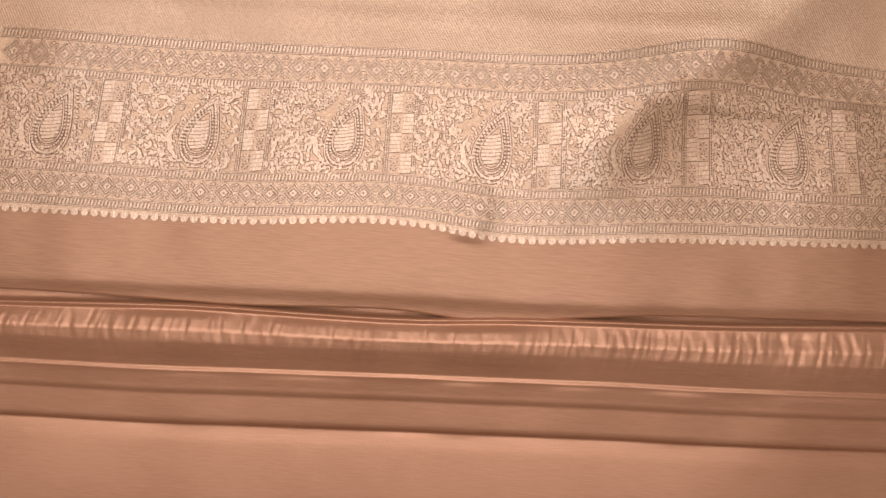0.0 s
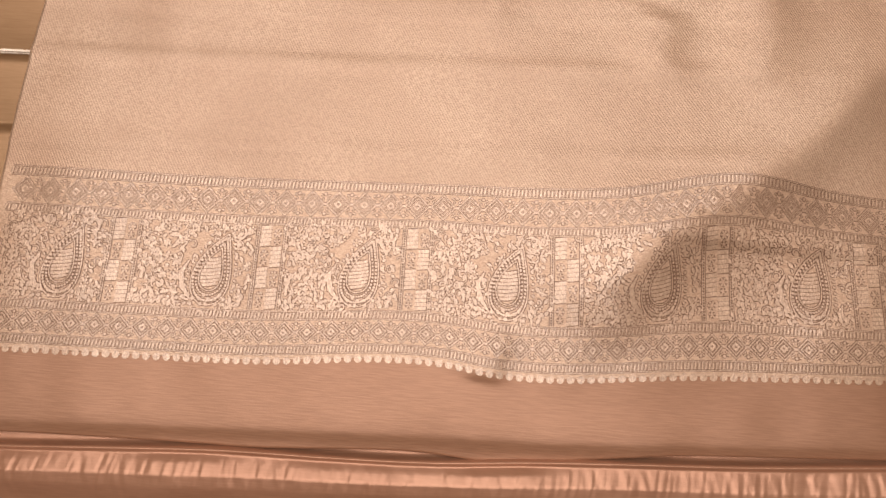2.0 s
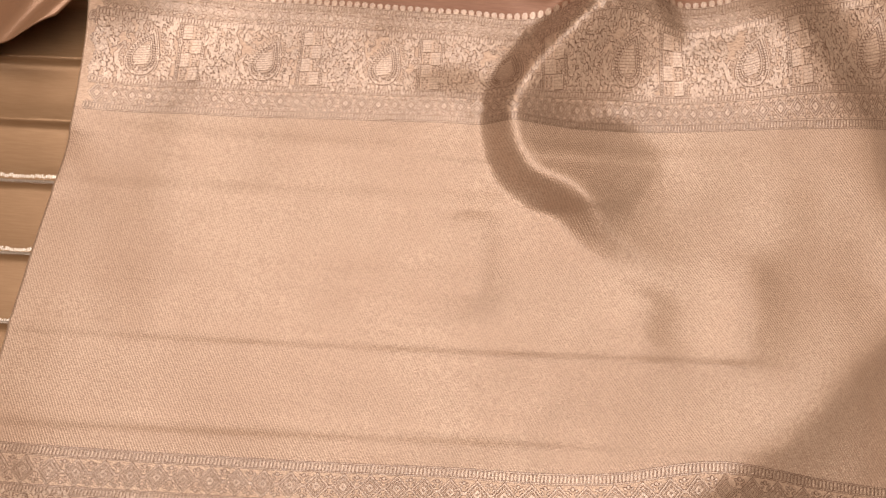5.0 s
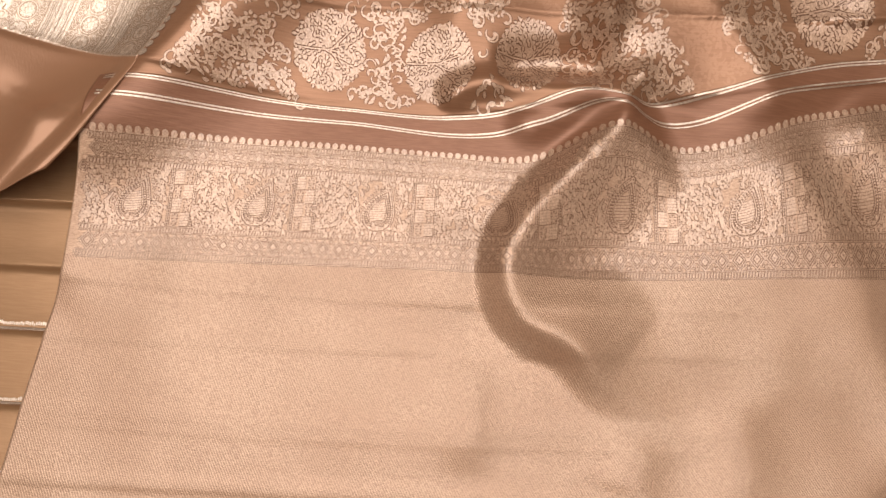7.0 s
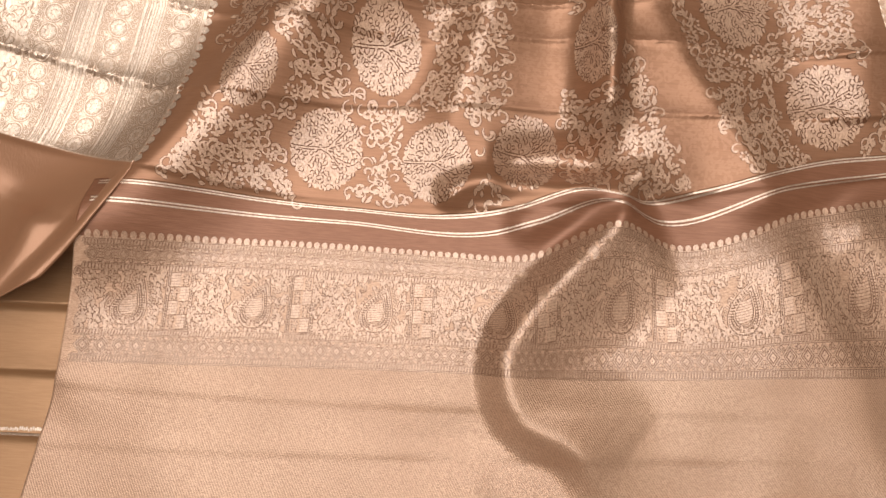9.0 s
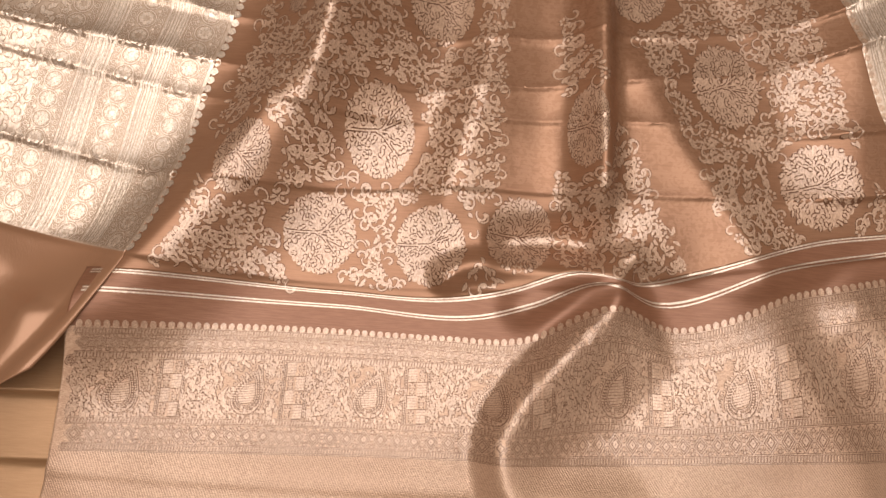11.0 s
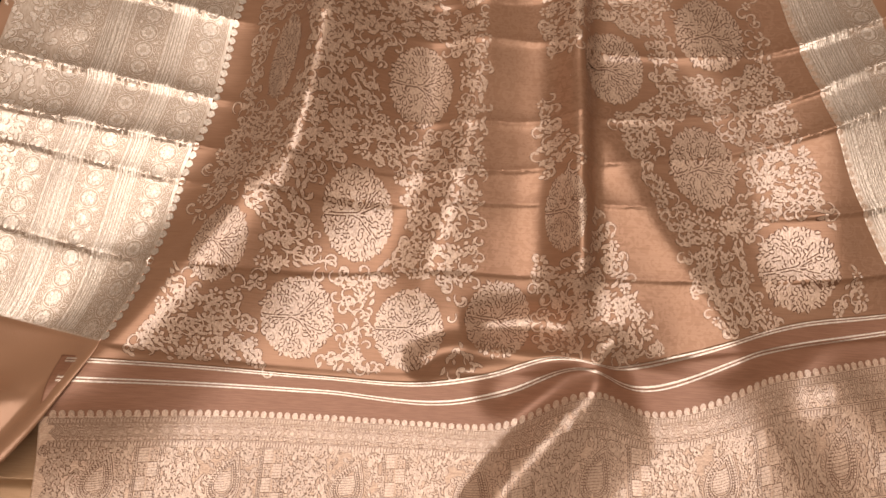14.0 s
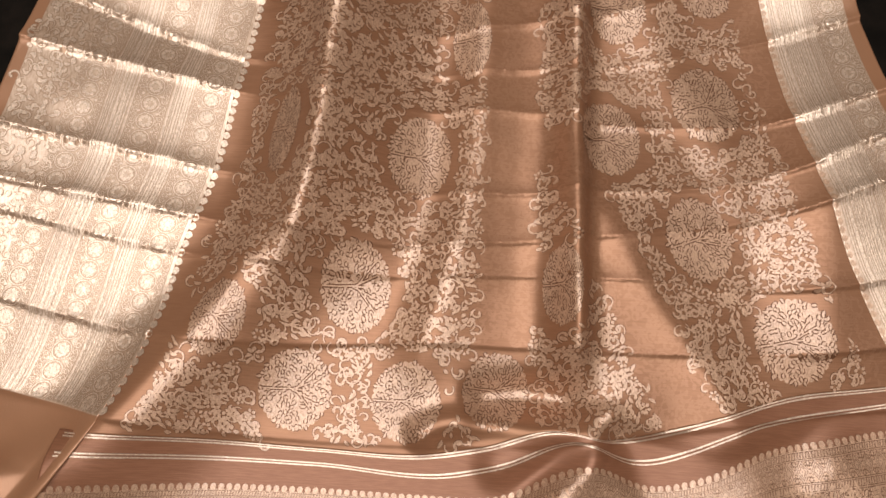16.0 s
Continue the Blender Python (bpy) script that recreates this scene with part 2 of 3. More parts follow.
def lie(x, y):
    z = np.zeros(x.shape)
    # the long fold that sweeps down beside the border
    z += ridge(x, y, [(-0.40, 0.450), (-0.370, 0.490), (-0.332, 0.546), (-0.266, 0.590), (-0.204, 0.665), (-0.158, 0.735),
                      (-0.130, 0.80), (-0.114, 0.90), (-0.104, 1.02), (-0.10, 1.3)], 0.043, 0.034, 0.050, (0.1, 0))
    z += ridge(x, y, [(-0.50, 0.615), (-0.388, 0.577), (-0.33, 0.550)], 0.009, 0.010, 0.016, (0, 0.2), 1.3)
    # the upright fold whose edge hides a strip of cloth
    z += ridge(x, y, [(0.130, 0.640), (0.130, 0.71), (0.128, 0.82), (0.128, 0.93), (0.126, 1.3)], 0.034, 0.018, 0.008, (0.25, 0), 1.3)
    # fans that open from it
    z += ridge(x, y, [(0.122, 0.90), (0.172, 0.790), (0.216, 0.722), (0.266, 0.650), (0.288, 0.60)], 0.015, 0.055, 0.034, (0.2, 0.15), 1.15)
    z += ridge(x, y, [(0.128, 0.79), (0.150, 0.70), (0.172, 0.655), (0.168, 0.618)], 0.014, 0.045, 0.020, (0.25, 0.2))
    z += ridge(x, y, [(0.200, 1.25), (0.206, 1.02), (0.262, 0.90), (0.300, 0.80)], 0.005, 0.030, 0.024, (0.1, 0.4))
    # the soft fold between the medallions
    z += ridge(x, y, [(0.040, 1.25), (0.038, 0.92), (0.030, 0.81), (0.004, 0.693), (-0.010, 0.610)], 0.020, 0.050, 0.022, (0, 0.35), 1.15)
    z += ridge(x, y, [(-0.095, 1.3), (-0.100, 0.93), (-0.112, 0.80), (-0.140, 0.72)], 0.024, 0.060, 0.012, (0, 0.4), 1.15)
    z += ridge(x, y, [(-0.035, 0.93), (-0.040, 0.77), (-0.050, 0.68)], 0.002, 0.035, 0.028, (0.45, 0.45))
    # the pocket where the cloth is pinched over the band
    z += ridge(x, y, [(-0.012, 0.600), (0.018, 0.620), (0.060, 0.6235), (0.110, 0.623), (0.150, 0.627), (0.176, 0.655)], 0.014, 0.009, 0.007, (0.1, 0.2), 1.4)
    z -= ridge(x, y, [(0.030, 0.640), (0.085, 0.650), (0.15, 0.654)], 0.016, 0.013, 0.016, (0.25, 0.2))
    z += ridge(x, y, [(0.045, 0.575), (0.090, 0.600), (0.137, 0.612), (0.165, 0.600)], 0.012, 0.014, 0.013, (0.2, 0.2))
    # the winding fold in the end piece
    z += ridge(x, y, [(0.185, 0.615), (0.150, 0.592), (0.092, 0.530), (0.062, 0.485), (0.058, 0.455), (0.074, 0.419),
                      (0.117, 0.400), (0.150, 0.368), (0.225, 0.335)], 0.026, 0.042, 0.013, (0.15, 0.3), 1.15)
    z += ridge(x, y, [(0.010, 0.512), (0.010, 0.46), (0.012, 0.385)], 0.005, 0.022, 0.045, (0.42, 0.45))
    z += ridge(x, y, [(0.030, 0.390), (0.034, 0.34), (0.034, 0.28)], 0.0036, 0.015, 0.020, (0.25, 0.25))
    # the fold that bounds the flat field
    z += ridge(x, y, [(0.285, 0.640), (0.297, 0.565), (0.325, 0.515), (0.352, 0.475), (0.366, 0.415), (0.400, 0.355), (0.405, 0.325),
                      (0.368, 0.298), (0.285, 0.206), (0.217, 0.158), (0.155, 0.107), (0.108, 0.072), (0.066, 0.040)],
               0.014, 0.040, 0.070, (0.1, 0.2), 1.3)
    z += ridge(x, y, [(0.072, 0.055), (0.056, 0.030), (0.052, 0.004)], 0.0030, 0.010, 0.014, (0.3, 0.1))
    z += ridge(x, y, [(0.335, 0.62), (0.40, 0.57), (0.46, 0.52)], 0.010, 0.025, 0.025, (0.2, 0.1))
    z += ridge(x, y, [(0.19, 0.137), (0.293, 0.1325), (0.42, 0.134)], 0.0022, 0.006, 0.002, (0.2, 0))
    z += ridge(x, y, [(-0.20, 0.52), (-0.225, 0.40), (-0.235, 0.30)], 0.0028, 0.028, 0.028, (0.3, 0.3))
    z += ridge(x, y, [(0.245, 0.37), (0.262, 0.32), (0.25, 0.25)], 0.0050, 0.022, 0.024, (0.3, 0.3))
    z += ridge(x, y, [(0.185, 0.33), (0.165, 0.27)], 0.0034, 0.018, 0.02, (0.3, 0.3))
    z += 0.005 * (rough_noise(x, y, 0.11) - 0.5) + 0.0016 * (rough_noise(x, y, 0.035) - 0.5)
    return z


def sharp_creases(x, y):
    z = crease_height(x, y)
    # fine creases across the field
    for c, h in (((0.425, 0.426, 0.438), 0.0016), ((0.371, 0.383, 0.402), 0.0016), ((0.310, 0.317, 0.336), 0.0012),
                 ((0.300, 0.306, 0.322), 0.0010), ((0.250, 0.261, 0.272), 0.0020), ((0.173, 0.187, 0.200), 0.0014)):
        z += ridge(x, y, [(-0.40, c[0]), (-0.05, c[1]), (0.42, c[2] + 0.008)], 0.60 * h, 0.0045, 0.0022, (0, 0.25))
    z += ridge(x, y, [(-0.40, -0.058), (-0.33, -0.054), (-0.03, -0.041), (0.135, -0.036), (0.40, -0.021), (0.7, -0.01)], 0.0035, 0.030, 0.006, (0, 0), 1.3)
    return z


CELL = 0.0015
GX, GY = np.meshgrid(np.arange(-0.72, 0.95, CELL), np.arange(-0.12, 1.32, CELL))
GRID = lie(GX, GY)
for i in range(7):
    for axis in (0, 1):
        GRID = 0.25 * np.roll(GRID, 1, axis) + 0.5 * GRID + 0.25 * np.roll(GRID, -1, axis)
GRID += sharp_creases(GX, GY)


def cloth_height(x, y):
    """The height of the cloth at any places, smoothly between the points of the grid."""
    px, py = (np.asarray(x) - GX[0, 0]) / CELL, (np.asarray(y) - GY[0, 0]) / CELL
    px, py = np.clip(px, 1, GRID.shape[1] - 3.01), np.clip(py, 1, GRID.shape[0] - 3.01)
    i, j = px.astype(int), py.astype(int)

    def weights(t):
        return (-0.5 * t + t**2 - 0.5 * t**3, 1 - 2.5 * t**2 + 1.5 * t**3, 0.5 * t + 2 * t**2 - 1.5 * t**3, -0.5 * t**2 + 0.5 * t**3)
    wx, wy = weights(px - i), weights(py - j)
    return sum(wy[b] * sum(wx[a] * GRID[j + b - 1, i + a - 1] for a in range(4)) for b in range(4))


def drawn(p):
    """Cloth points, drawn out a little across the floor."""
    p = np.array(p, float)
    x, y = p[:, 0].copy(), p[:, 1].copy()
    p[:, 0] += -0.0013 + 0.0286 * x + 0.0067 * y + 0.0058 * x * x + -0.0325 * x * y + -0.0083 * y * y
    p[:, 1] += -0.0023 + -0.0036 * x + 0.0206 * y + 0.0042 * x * x + 0.0135 * x * y + -0.0175 * y * y
    return p


# ---- meshes ----
def mesh_object(name, verts, faces, material, parent=None, smooth=True, attributes=None):
    me = bpy.data.meshes.new(name)
    me.from_pydata(drawn(verts).tolist(), [], faces if isinstance(faces, list) else faces.tolist())
    for key, values in (attributes or {}).items():
        me.attributes.new(key, "FLOAT", "POINT").data.foreach_set("value", np.asarray(values, np.float32))
    me.materials.append(material)
    if smooth:
        me.shade_smooth()
    ob = new(name, me)
    ob.parent = parent
    return ob


def sheet(name, x, y, z, material, parent, attributes=None):
    """A sheet of cloth from arrays of rows and columns, with a second face below it at its rim."""
    rows, cols = x.shape
    v = np.stack([x.ravel(), y.ravel(), z.ravel()], 1)
    k = np.arange(rows * cols).reshape(rows, cols)
    f = np.stack([k[:-1, :-1].ravel(), k[:-1, 1:].ravel(), k[1:, 1:].ravel(), k[1:, :-1].ravel()], 1)
    rim = np.concatenate([k[0, :], k[1:, -1], k[-1, -2::-1], k[-2:0:-1, 0]])
    low = v[rim] - np.array([0, 0, 0.0011])
    m = len(rim)
    a = np.arange(m)
    b = (a + 1) % m
    g = np.stack([rim[b], rim[a], len(v) + a, len(v) + b], 1)
    att = {key: np.concatenate([val.ravel(), val.ravel()[rim]]) for key, val in (attributes or {}).items()}
    return mesh_object(name, np.concatenate([v, low]), np.concatenate([f, g]), material, parent, True, att)


# ---- the place ----
def box(name, lo, hi, material, kind="structure"):
    bm = bmesh.new()
    bmesh.ops.create_cube(bm, size=1)
    for v in bm.verts:
        for i in range(3):
            v.co[i] = lo[i] if v.co[i] < 0 else hi[i]
    me = bpy.data.meshes.new(name)
    bm.to_mesh(me)
    bm.free()
    me.materials.append(material)
    return tagged(new(name, me), kind=kind)


tagged(box("floor", (-2.2, -2.0, -0.12), (2.2, 2.8, -0.022), FLOOR), "dark brown floor under the spread saree", "floor")
tagged(box("wall_north", (-2.2, 2.8, -0.12), (2.2, 2.9, 2.5), WALL), "plain painted wall", "wall")
tagged(box("wall_south", (-2.2, -2.1, -0.12), (2.2, -2.0, 2.5), WALL), "plain painted wall", "wall")
tagged(box("wall_east", (2.2, -2.1, -0.12), (2.3, 2.9, 2.5), WALL), "plain painted wall", "wall")
tagged(box("wall_west", (-2.3, -2.1, -0.12), (-2.2, 2.9, 2.5), WALL), "plain painted wall", "wall")
tagged(box("ceiling", (-2.3, -2.1, 2.5), (2.3, 2.9, 2.6), CEILING), "plain warm painted ceiling", "ceiling")

# ---- the saree ----
saree = tagged(new("saree"), "copper brown silk saree with gold brocade spread in folds", "saree")

HEM = along([(-0.7, -0.016), (-0.333, 0.001), (-0.148, 0.006), (0.020, 0.016), (0.060, 0.011), (0.224, 0.021), (0.395, 0.030), (0.9, 0.055)])
FRINGE = along([(-0.7, 0.150), (-0.36, 0.154), (-0.178, 0.157), (0.011, 0.164), (0.151, 0.171), (0.244, 0.189), (0.33, 0.180), (0.9, 0.20)])
UPPER = along([(-0.7, 0.436), (-0.32, 0.443), (0.013, 0.456), (0.128, 0.458), (0.312, 0.472), (0.9, 0.51)])
SCALLOP = along([(-0.7, 0.535), (-0.306, 0.548), (-0.147, 0.556), (0.005, 0.557), (0.071, 0.558), (0.150, 0.591), (0.204, 0.576),
                 (0.256, 0.588), (0.306, 0.611), (0.356, 0.623), (0.9, 0.70)])
LINE_B = along([(-0.7, 0.560), (-0.214, 0.579), (-0.088, 0.579), (0.043, 0.5785), (0.078, 0.589), (0.137, 0.612), (0.188, 0.597),
                (0.298, 0.635), (0.397, 0.656), (0.9, 0.74)])
LINE_A = along([(-0.7, 0.580), (-0.195, 0.596), (-0.089, 0.593), (0.012, 0.594), (0.060, 0.604), (0.111, 0.621), (0.170, 0.616), (0.227, 0.630),
                (0.338, 0.665), (0.397, 0.674), (0.9, 0.76)])
GUIDES = [(-0.068, lambda x: HEM(x) - 0.067 - 0.006 * np.exp(-((x + 0.02) / 0.12)**2) + 0.0045 * step(x, 0.02, 0.14)), (0.0, HEM), (0.1525, FRINGE), (0.44, UPPER), (0.545, SCALLOP), (0.570, LINE_B), (0.588, LINE_A)]


def end_piece(u, v):
    """The place on the table of the end piece's cloth: u in motif repeats, v in metres from its hem."""
    v = np.clip(v, GUIDES[0][0], GUIDES[-1][0])
    x = -0.057 + u * (0.125 - 0.020 * np.clip(v / 0.5, 0, 1.2))
    y = np.zeros_like(x)
    for (v0, f0), (v1, f1) in zip(GUIDES[:-1], GUIDES[1:]):
        t = (v - v0) / (v1 - v0)
        inside = (t >= 0) & (t <= 1)
        y = np.where(inside, f0(x) * (1 - t) + f1(x) * t, y)
    return x, y


INNER_L = along([(0.40, -0.40), (0.50, -0.335), (0.56, -0.292), (0.610, -0.264), (0.662, -0.244), (0.763, -0.224), (0.834, -0.207), (0.907, -0.198), (1.013, -0.184), (1.30, -0.15)])
INNER_R = along([(0.55, 0.50), (0.62, 0.450), (0.717, 0.407), (0.768, 0.385), (0.852, 0.360), (0.940, 0.337), (1.045, 0.315), (1.30, 0.26)])
BORDER_FOOT = along([(-0.8, 0.462), (-0.43, 0.476), (-0.373, 0.486), (-0.306, 0.523), (-0.25, 0.553), (-0.195, 0.596), (0.0, 0.60)])
TOP = 1.26

# the end piece
v = np.concatenate([np.arange(-0.068, 0.588, 0.0018), [0.590]])
u = np.arange(-2.40, 6.2, 0.016)
U, V = np.meshgrid(u, v)
WIDER = along([(-0.07, 0.06), (0.05, 0.10), (0.16, 0.15), (0.30, 0.13), (0.45, 0.04), (0.60, 0.0)])
wide = WIDER(V)
U = np.where(U < -1.6, -1.6 + (U + 1.6) * (1 + wide / 0.8), U)
X, Y = end_piece(U, np.minimum(V, 0.588))
Y = Y + np.maximum(V - 0.588, 0)
end_panel = sheet("end_piece", X, Y, cloth_height(X, Y), TWILL, saree, {"cloth_u": U * 0.125, "cloth_v": V})

# the body between the borders
S, T = np.meshgrid(np.linspace(-0.003, 1.003, 360), np.linspace(0, 1, 370))
Y = 0.62 + T * (TOP - 0.62)
for i in range(6):
    X = INNER_L(Y) * (1 - S) + INNER_R(Y) * S
    Y0 = LINE_A(X)
    Y = Y0 + (TOP - Y0) * T
body_panel = sheet("body", X, Y, cloth_height(X, Y) + 0.0002, SILK, saree)


# the borders
def border_lift(x, y):
    """The border stands a little proud of the layers below, and rises towards its selvedge."""
    return 0.0007 + 0.008 * (1 - step(y, 0.5, 0.62)) + 0.10 * (INNER_L(y) - x) - 0.36 * np.clip(CREASES[0](x) - y, 0, 0.055) * step(INNER_L(y) - x, 0.0, 0.03)


def right_lift(x, y):
    return 0.0006 + 0.10 * (x - INNER_R(y))


S, T = np.meshgrid(np.linspace(0, 1, 130), np.linspace(0, 1, 420))
Y = 0.5 + T * (TOP - 0.5)
for i in range(6):
    X = INNER_L(Y) - 0.206 * (1 - S)
    foot = BORDER_FOOT(X)
    Y = foot + (TOP - foot) * T
left_border = sheet("border", X, Y, cloth_height(X, Y) + border_lift(X, Y), BORDER, saree, {"cloth_u": 0.206 * (1 - S), "cloth_v": Y - CREASES[0](X)})
S, T = np.meshgrid(np.linspace(0, 1, 80), np.linspace(0, 1, 380))
Y = 0.60 + (TOP - 0.60) * T
right_border = sheet("border", INNER_R(Y) + 0.094 * S, Y, cloth_height(INNER_R(Y) + 0.094 * S, Y) + right_lift(INNER_R(Y) + 0.094 * S, Y), BORDER, saree, {"cloth_u": 0.094 * S + 0.114, "cloth_v": Y - 0.5})

# the folded layers below the end piece, seen at its side and before its hem
SIDE_LINES = (0.19, 0.252, 0.312, 0.376, 0.431, 0.489, 0.545, 0.60)
X, Y = np.meshgrid(np.arange(-0.62, -0.24, 0.003), np.arange(-0.08, 0.70, 0.0016))


def side_height(x, y):
    z = -0.012 + 0.003 * (rough_noise(x, y, 0.09) - 0.5)
    for c in SIDE_LINES:
        d = y - c - 0.03 * (x + 0.35)
        z = z + 0.007 * np.exp(-np.power(np.abs(d) / np.where(d > 0, 0.024, 0.0035), 1.2))
    return z


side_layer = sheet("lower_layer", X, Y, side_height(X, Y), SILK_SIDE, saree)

def layers(points):
    """Flat layers with crisp, slightly rounded steps."""
    a, b = zip(*points)
    return lambda q: sum(np.interp(q + d, a, b) for d in (-0.0008, -0.0004, 0.0, 0.0004, 0.0008)) / 5


LEAD = along([(-0.75, 0.0), (-0.324, 0.004), (-0.164, 0.0074), (-0.07, 0.004), (0.021, 0.0025), (0.09, 0.005), (0.182, 0.006), (0.398, 0.011), (0.9, 0.012)])
X, YB = np.meshgrid(np.arange(-0.70, 0.72, 0.0013), np.concatenate([np.arange(-0.42, -0.17, 0.004), np.arange(-0.17, -0.035, 0.0009)]))
Y = YB + 0.046 * X + LEAD(X) * step(YB, -0.10, -0.068) + 0.0025 * (rough_noise(X, X * 0, 0.12) - 0.5)
P = layers([(-0.42, -0.016), (-0.23, -0.0155), (-0.172, -0.0150), (-0.1580, -0.0155), (-0.1555, -0.0085), (-0.1530, -0.0070), (-0.1500, -0.0066),
           (-0.1310, -0.0046), (-0.1290, -0.0028), (-0.1270, -0.0020), (-0.1240, -0.0016), (-0.1135, 0.0004), (-0.1115, 0.0014), (-0.1090, -0.0002),
           (-0.1000, 0.0040), (-0.0900, 0.0095), (-0.0820, 0.0110), (-0.0730, 0.0065), (-0.0690, 0.0045), (-0.0668, 0.0078), (-0.0650, 0.0078),
           (-0.0630, -0.004), (-0.0600, -0.005), (-0.035, -0.006)])
Z = P(YB)
gather = step(YB, -0.108, -0.086) * (1 - step(YB, -0.076, -0.067))
Z += gather * (0.0026 * (rough_noise(X, YB, 0.05) - 0.5) + 0.0012 * (rough_noise(X + 0.3 * YB, YB * 0.15, 0.0045) - 0.5) * (0.3 + rough_noise(X, YB * 0, 0.05)) + 0.0007 * (rough_noise(X - 0.2 * YB, YB * 0.12, 0.0023) - 0.5) + 0.006 * (rough_noise(X, YB * 0.4, 0.07) - 0.5))
Z += 0.0022 * (rough_noise(X, YB * 0.5, 0.045) - 0.5) * step(YB, -0.165, -0.150) * (1 - step(YB, -0.118, -0.110))
Z += 0.003 * (rough_noise(X, YB, 0.1) - 0.5)
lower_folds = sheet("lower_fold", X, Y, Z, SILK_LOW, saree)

# ---- woven motifs, as thin raised figures that follow the cloth ----


class Weave:
    """Collects small flat figures in the plane of the cloth."""

    def __init__(self, edge=0.0):
        self.points, self.faces, self.count = [], [], 0
        self.edge, self.under = edge, Weave() if edge else None

    def poly(self, pts):
        pts = np.asarray(pts, float)
        if self.under:
            mid = pts.mean(0)
            out = pts - mid
            self.under.poly(mid + out * (1 + self.edge / (np.hypot(out[:, 0], out[:, 1])[:, None] + 1e-9)))
        self.points.append(pts)
        self.faces.append(tuple(range(self.count, self.count + len(pts))))
        self.count += len(pts)

    def stroke(self, pts, width, closed=False):
        pts = np.asarray(pts, float)
        n = len(pts)
        w = np.broadcast_to(np.asarray(width, float), (n,))
        if self.under:
            self.under.stroke(pts, w + 2 * self.edge, closed)
        d = np.roll(pts, -1, 0) - np.roll(pts, 1, 0) if closed else np.gradient(pts, axis=0)
        d /= np.hypot(d[:, 0], d[:, 1])[:, None] + 1e-9
        side = np.stack([-d[:, 1], d[:, 0]], 1) * (w[:, None] / 2)
        self.points.append(np.concatenate([pts + side, pts - side]))
        c = self.count
        for i in range(n if closed else n - 1):
            j = (i + 1) % n
            self.faces.append((c + i, c + n + i, c + n + j, c + j))
        self.count += 2 * n

    def leaf(self, x, y, angle, length, width, bend=0.0, n=5):
        t = np.linspace(0, 1, n)
        a = angle + bend * (t - 0.5)
        p = np.stack([x + np.cumsum(np.cos(a)) * length / n, y + np.cumsum(np.sin(a)) * length / n], 1)
        self.stroke(p, width * np.power(np.sin(np.pi * (0.06 + 0.9 * t)), 0.8))

    def curl(self, x, y, angle, size, hand=1, width=0.0014):
        t = np.linspace(0, 1, 11)
        a = angle + hand * (t * 5.2)
        r = size * (1 - 0.82 * t) / 4.2
        p = np.stack([x + np.cumsum(np.cos(a) * r), y + np.cumsum(np.sin(a) * r)], 1)
        self.stroke(p, width * (0.45 + 0.9 * t))

    def dot(self, x, y, r, n=7):
        a = np.arange(n) * 2 * math.pi / n
        self.poly(np.stack([x + r * np.cos(a), y + r * np.sin(a)], 1))

    def ring(self, x, y, rx, ry, width, n=22):
        a = -np.arange(n) * 2 * math.pi / n
        self.stroke(np.stack([x + rx * np.cos(a), y + ry * np.sin(a)], 1), width, True)

    def flower(self, x, y, r, petals=6, turn=0.0):
        for k in range(petals):
            a = turn + k * 2 * math.pi / petals
            self.leaf(x + 0.2 * r * math.cos(a), y + 0.2 * r * math.sin(a), a, 0.85 * r, 0.62 * r, 0, 4)

    def disc(self, r, rings=7, n=108, lobes=36):
        a = np.arange(n) * 2 * math.pi / n
        r = r * (0.945 + 0.055 * np.abs(np.sin(a * lobes / 2)))
        c = self.count
        for k in range(rings + 1):
            q = r * k / rings
            self.points.append(np.stack([q * np.cos(a), q * np.sin(a)], 1))
        for k in range(rings):
            for i in range(n):
                j = (i + 1) % n
                self.faces.append((c + k * n + i, c + (k + 1) * n + i, c + (k + 1) * n + j, c + k * n + j))
        self.count += n * (rings + 1)

    def lay(self, name, place, material, parent, lift=0.0004, label="", kind="", height=cloth_height, keep=None):
        """Lays the figures on the cloth, each with the dark gap of the ground round it where an edge is set."""
        layers = [(self.under, GAP_PALE if material == ZARI_PALE else GAP, -0.0002), (self, material, 0.0)] if self.under else [(self, material, 0.0)]
        verts, faces, slots, n = [], [], [], 0
        for k, (layer, _, drop_by) in enumerate(layers):
            p = np.concatenate(layer.points)
            x, y = place(p[:, 0], p[:, 1])
            verts.append(np.stack([x, y, height(x, y) + (lift(x, y) if callable(lift) else lift) + drop_by], 1))
            kept = layer.faces
            if keep is not None:
                inside = keep(x, y)
                kept = [f for f in kept if all(inside[i] for i in f)]
            faces += [tuple(i + n for i in f) for f in kept]
            slots += [k] * len(kept)
            n += len(p)
        ob = mesh_object(name, np.concatenate(verts), faces, layers[0][1], parent)
        for layer in layers[1:]:
            ob.data.materials.append(layer[1])
        ob.data.polygons.foreach_set("material_index", slots)
        return tagged(ob, label, kind=kind)


roll = random.Random(5)
flat = lambda x, y: (x, y)


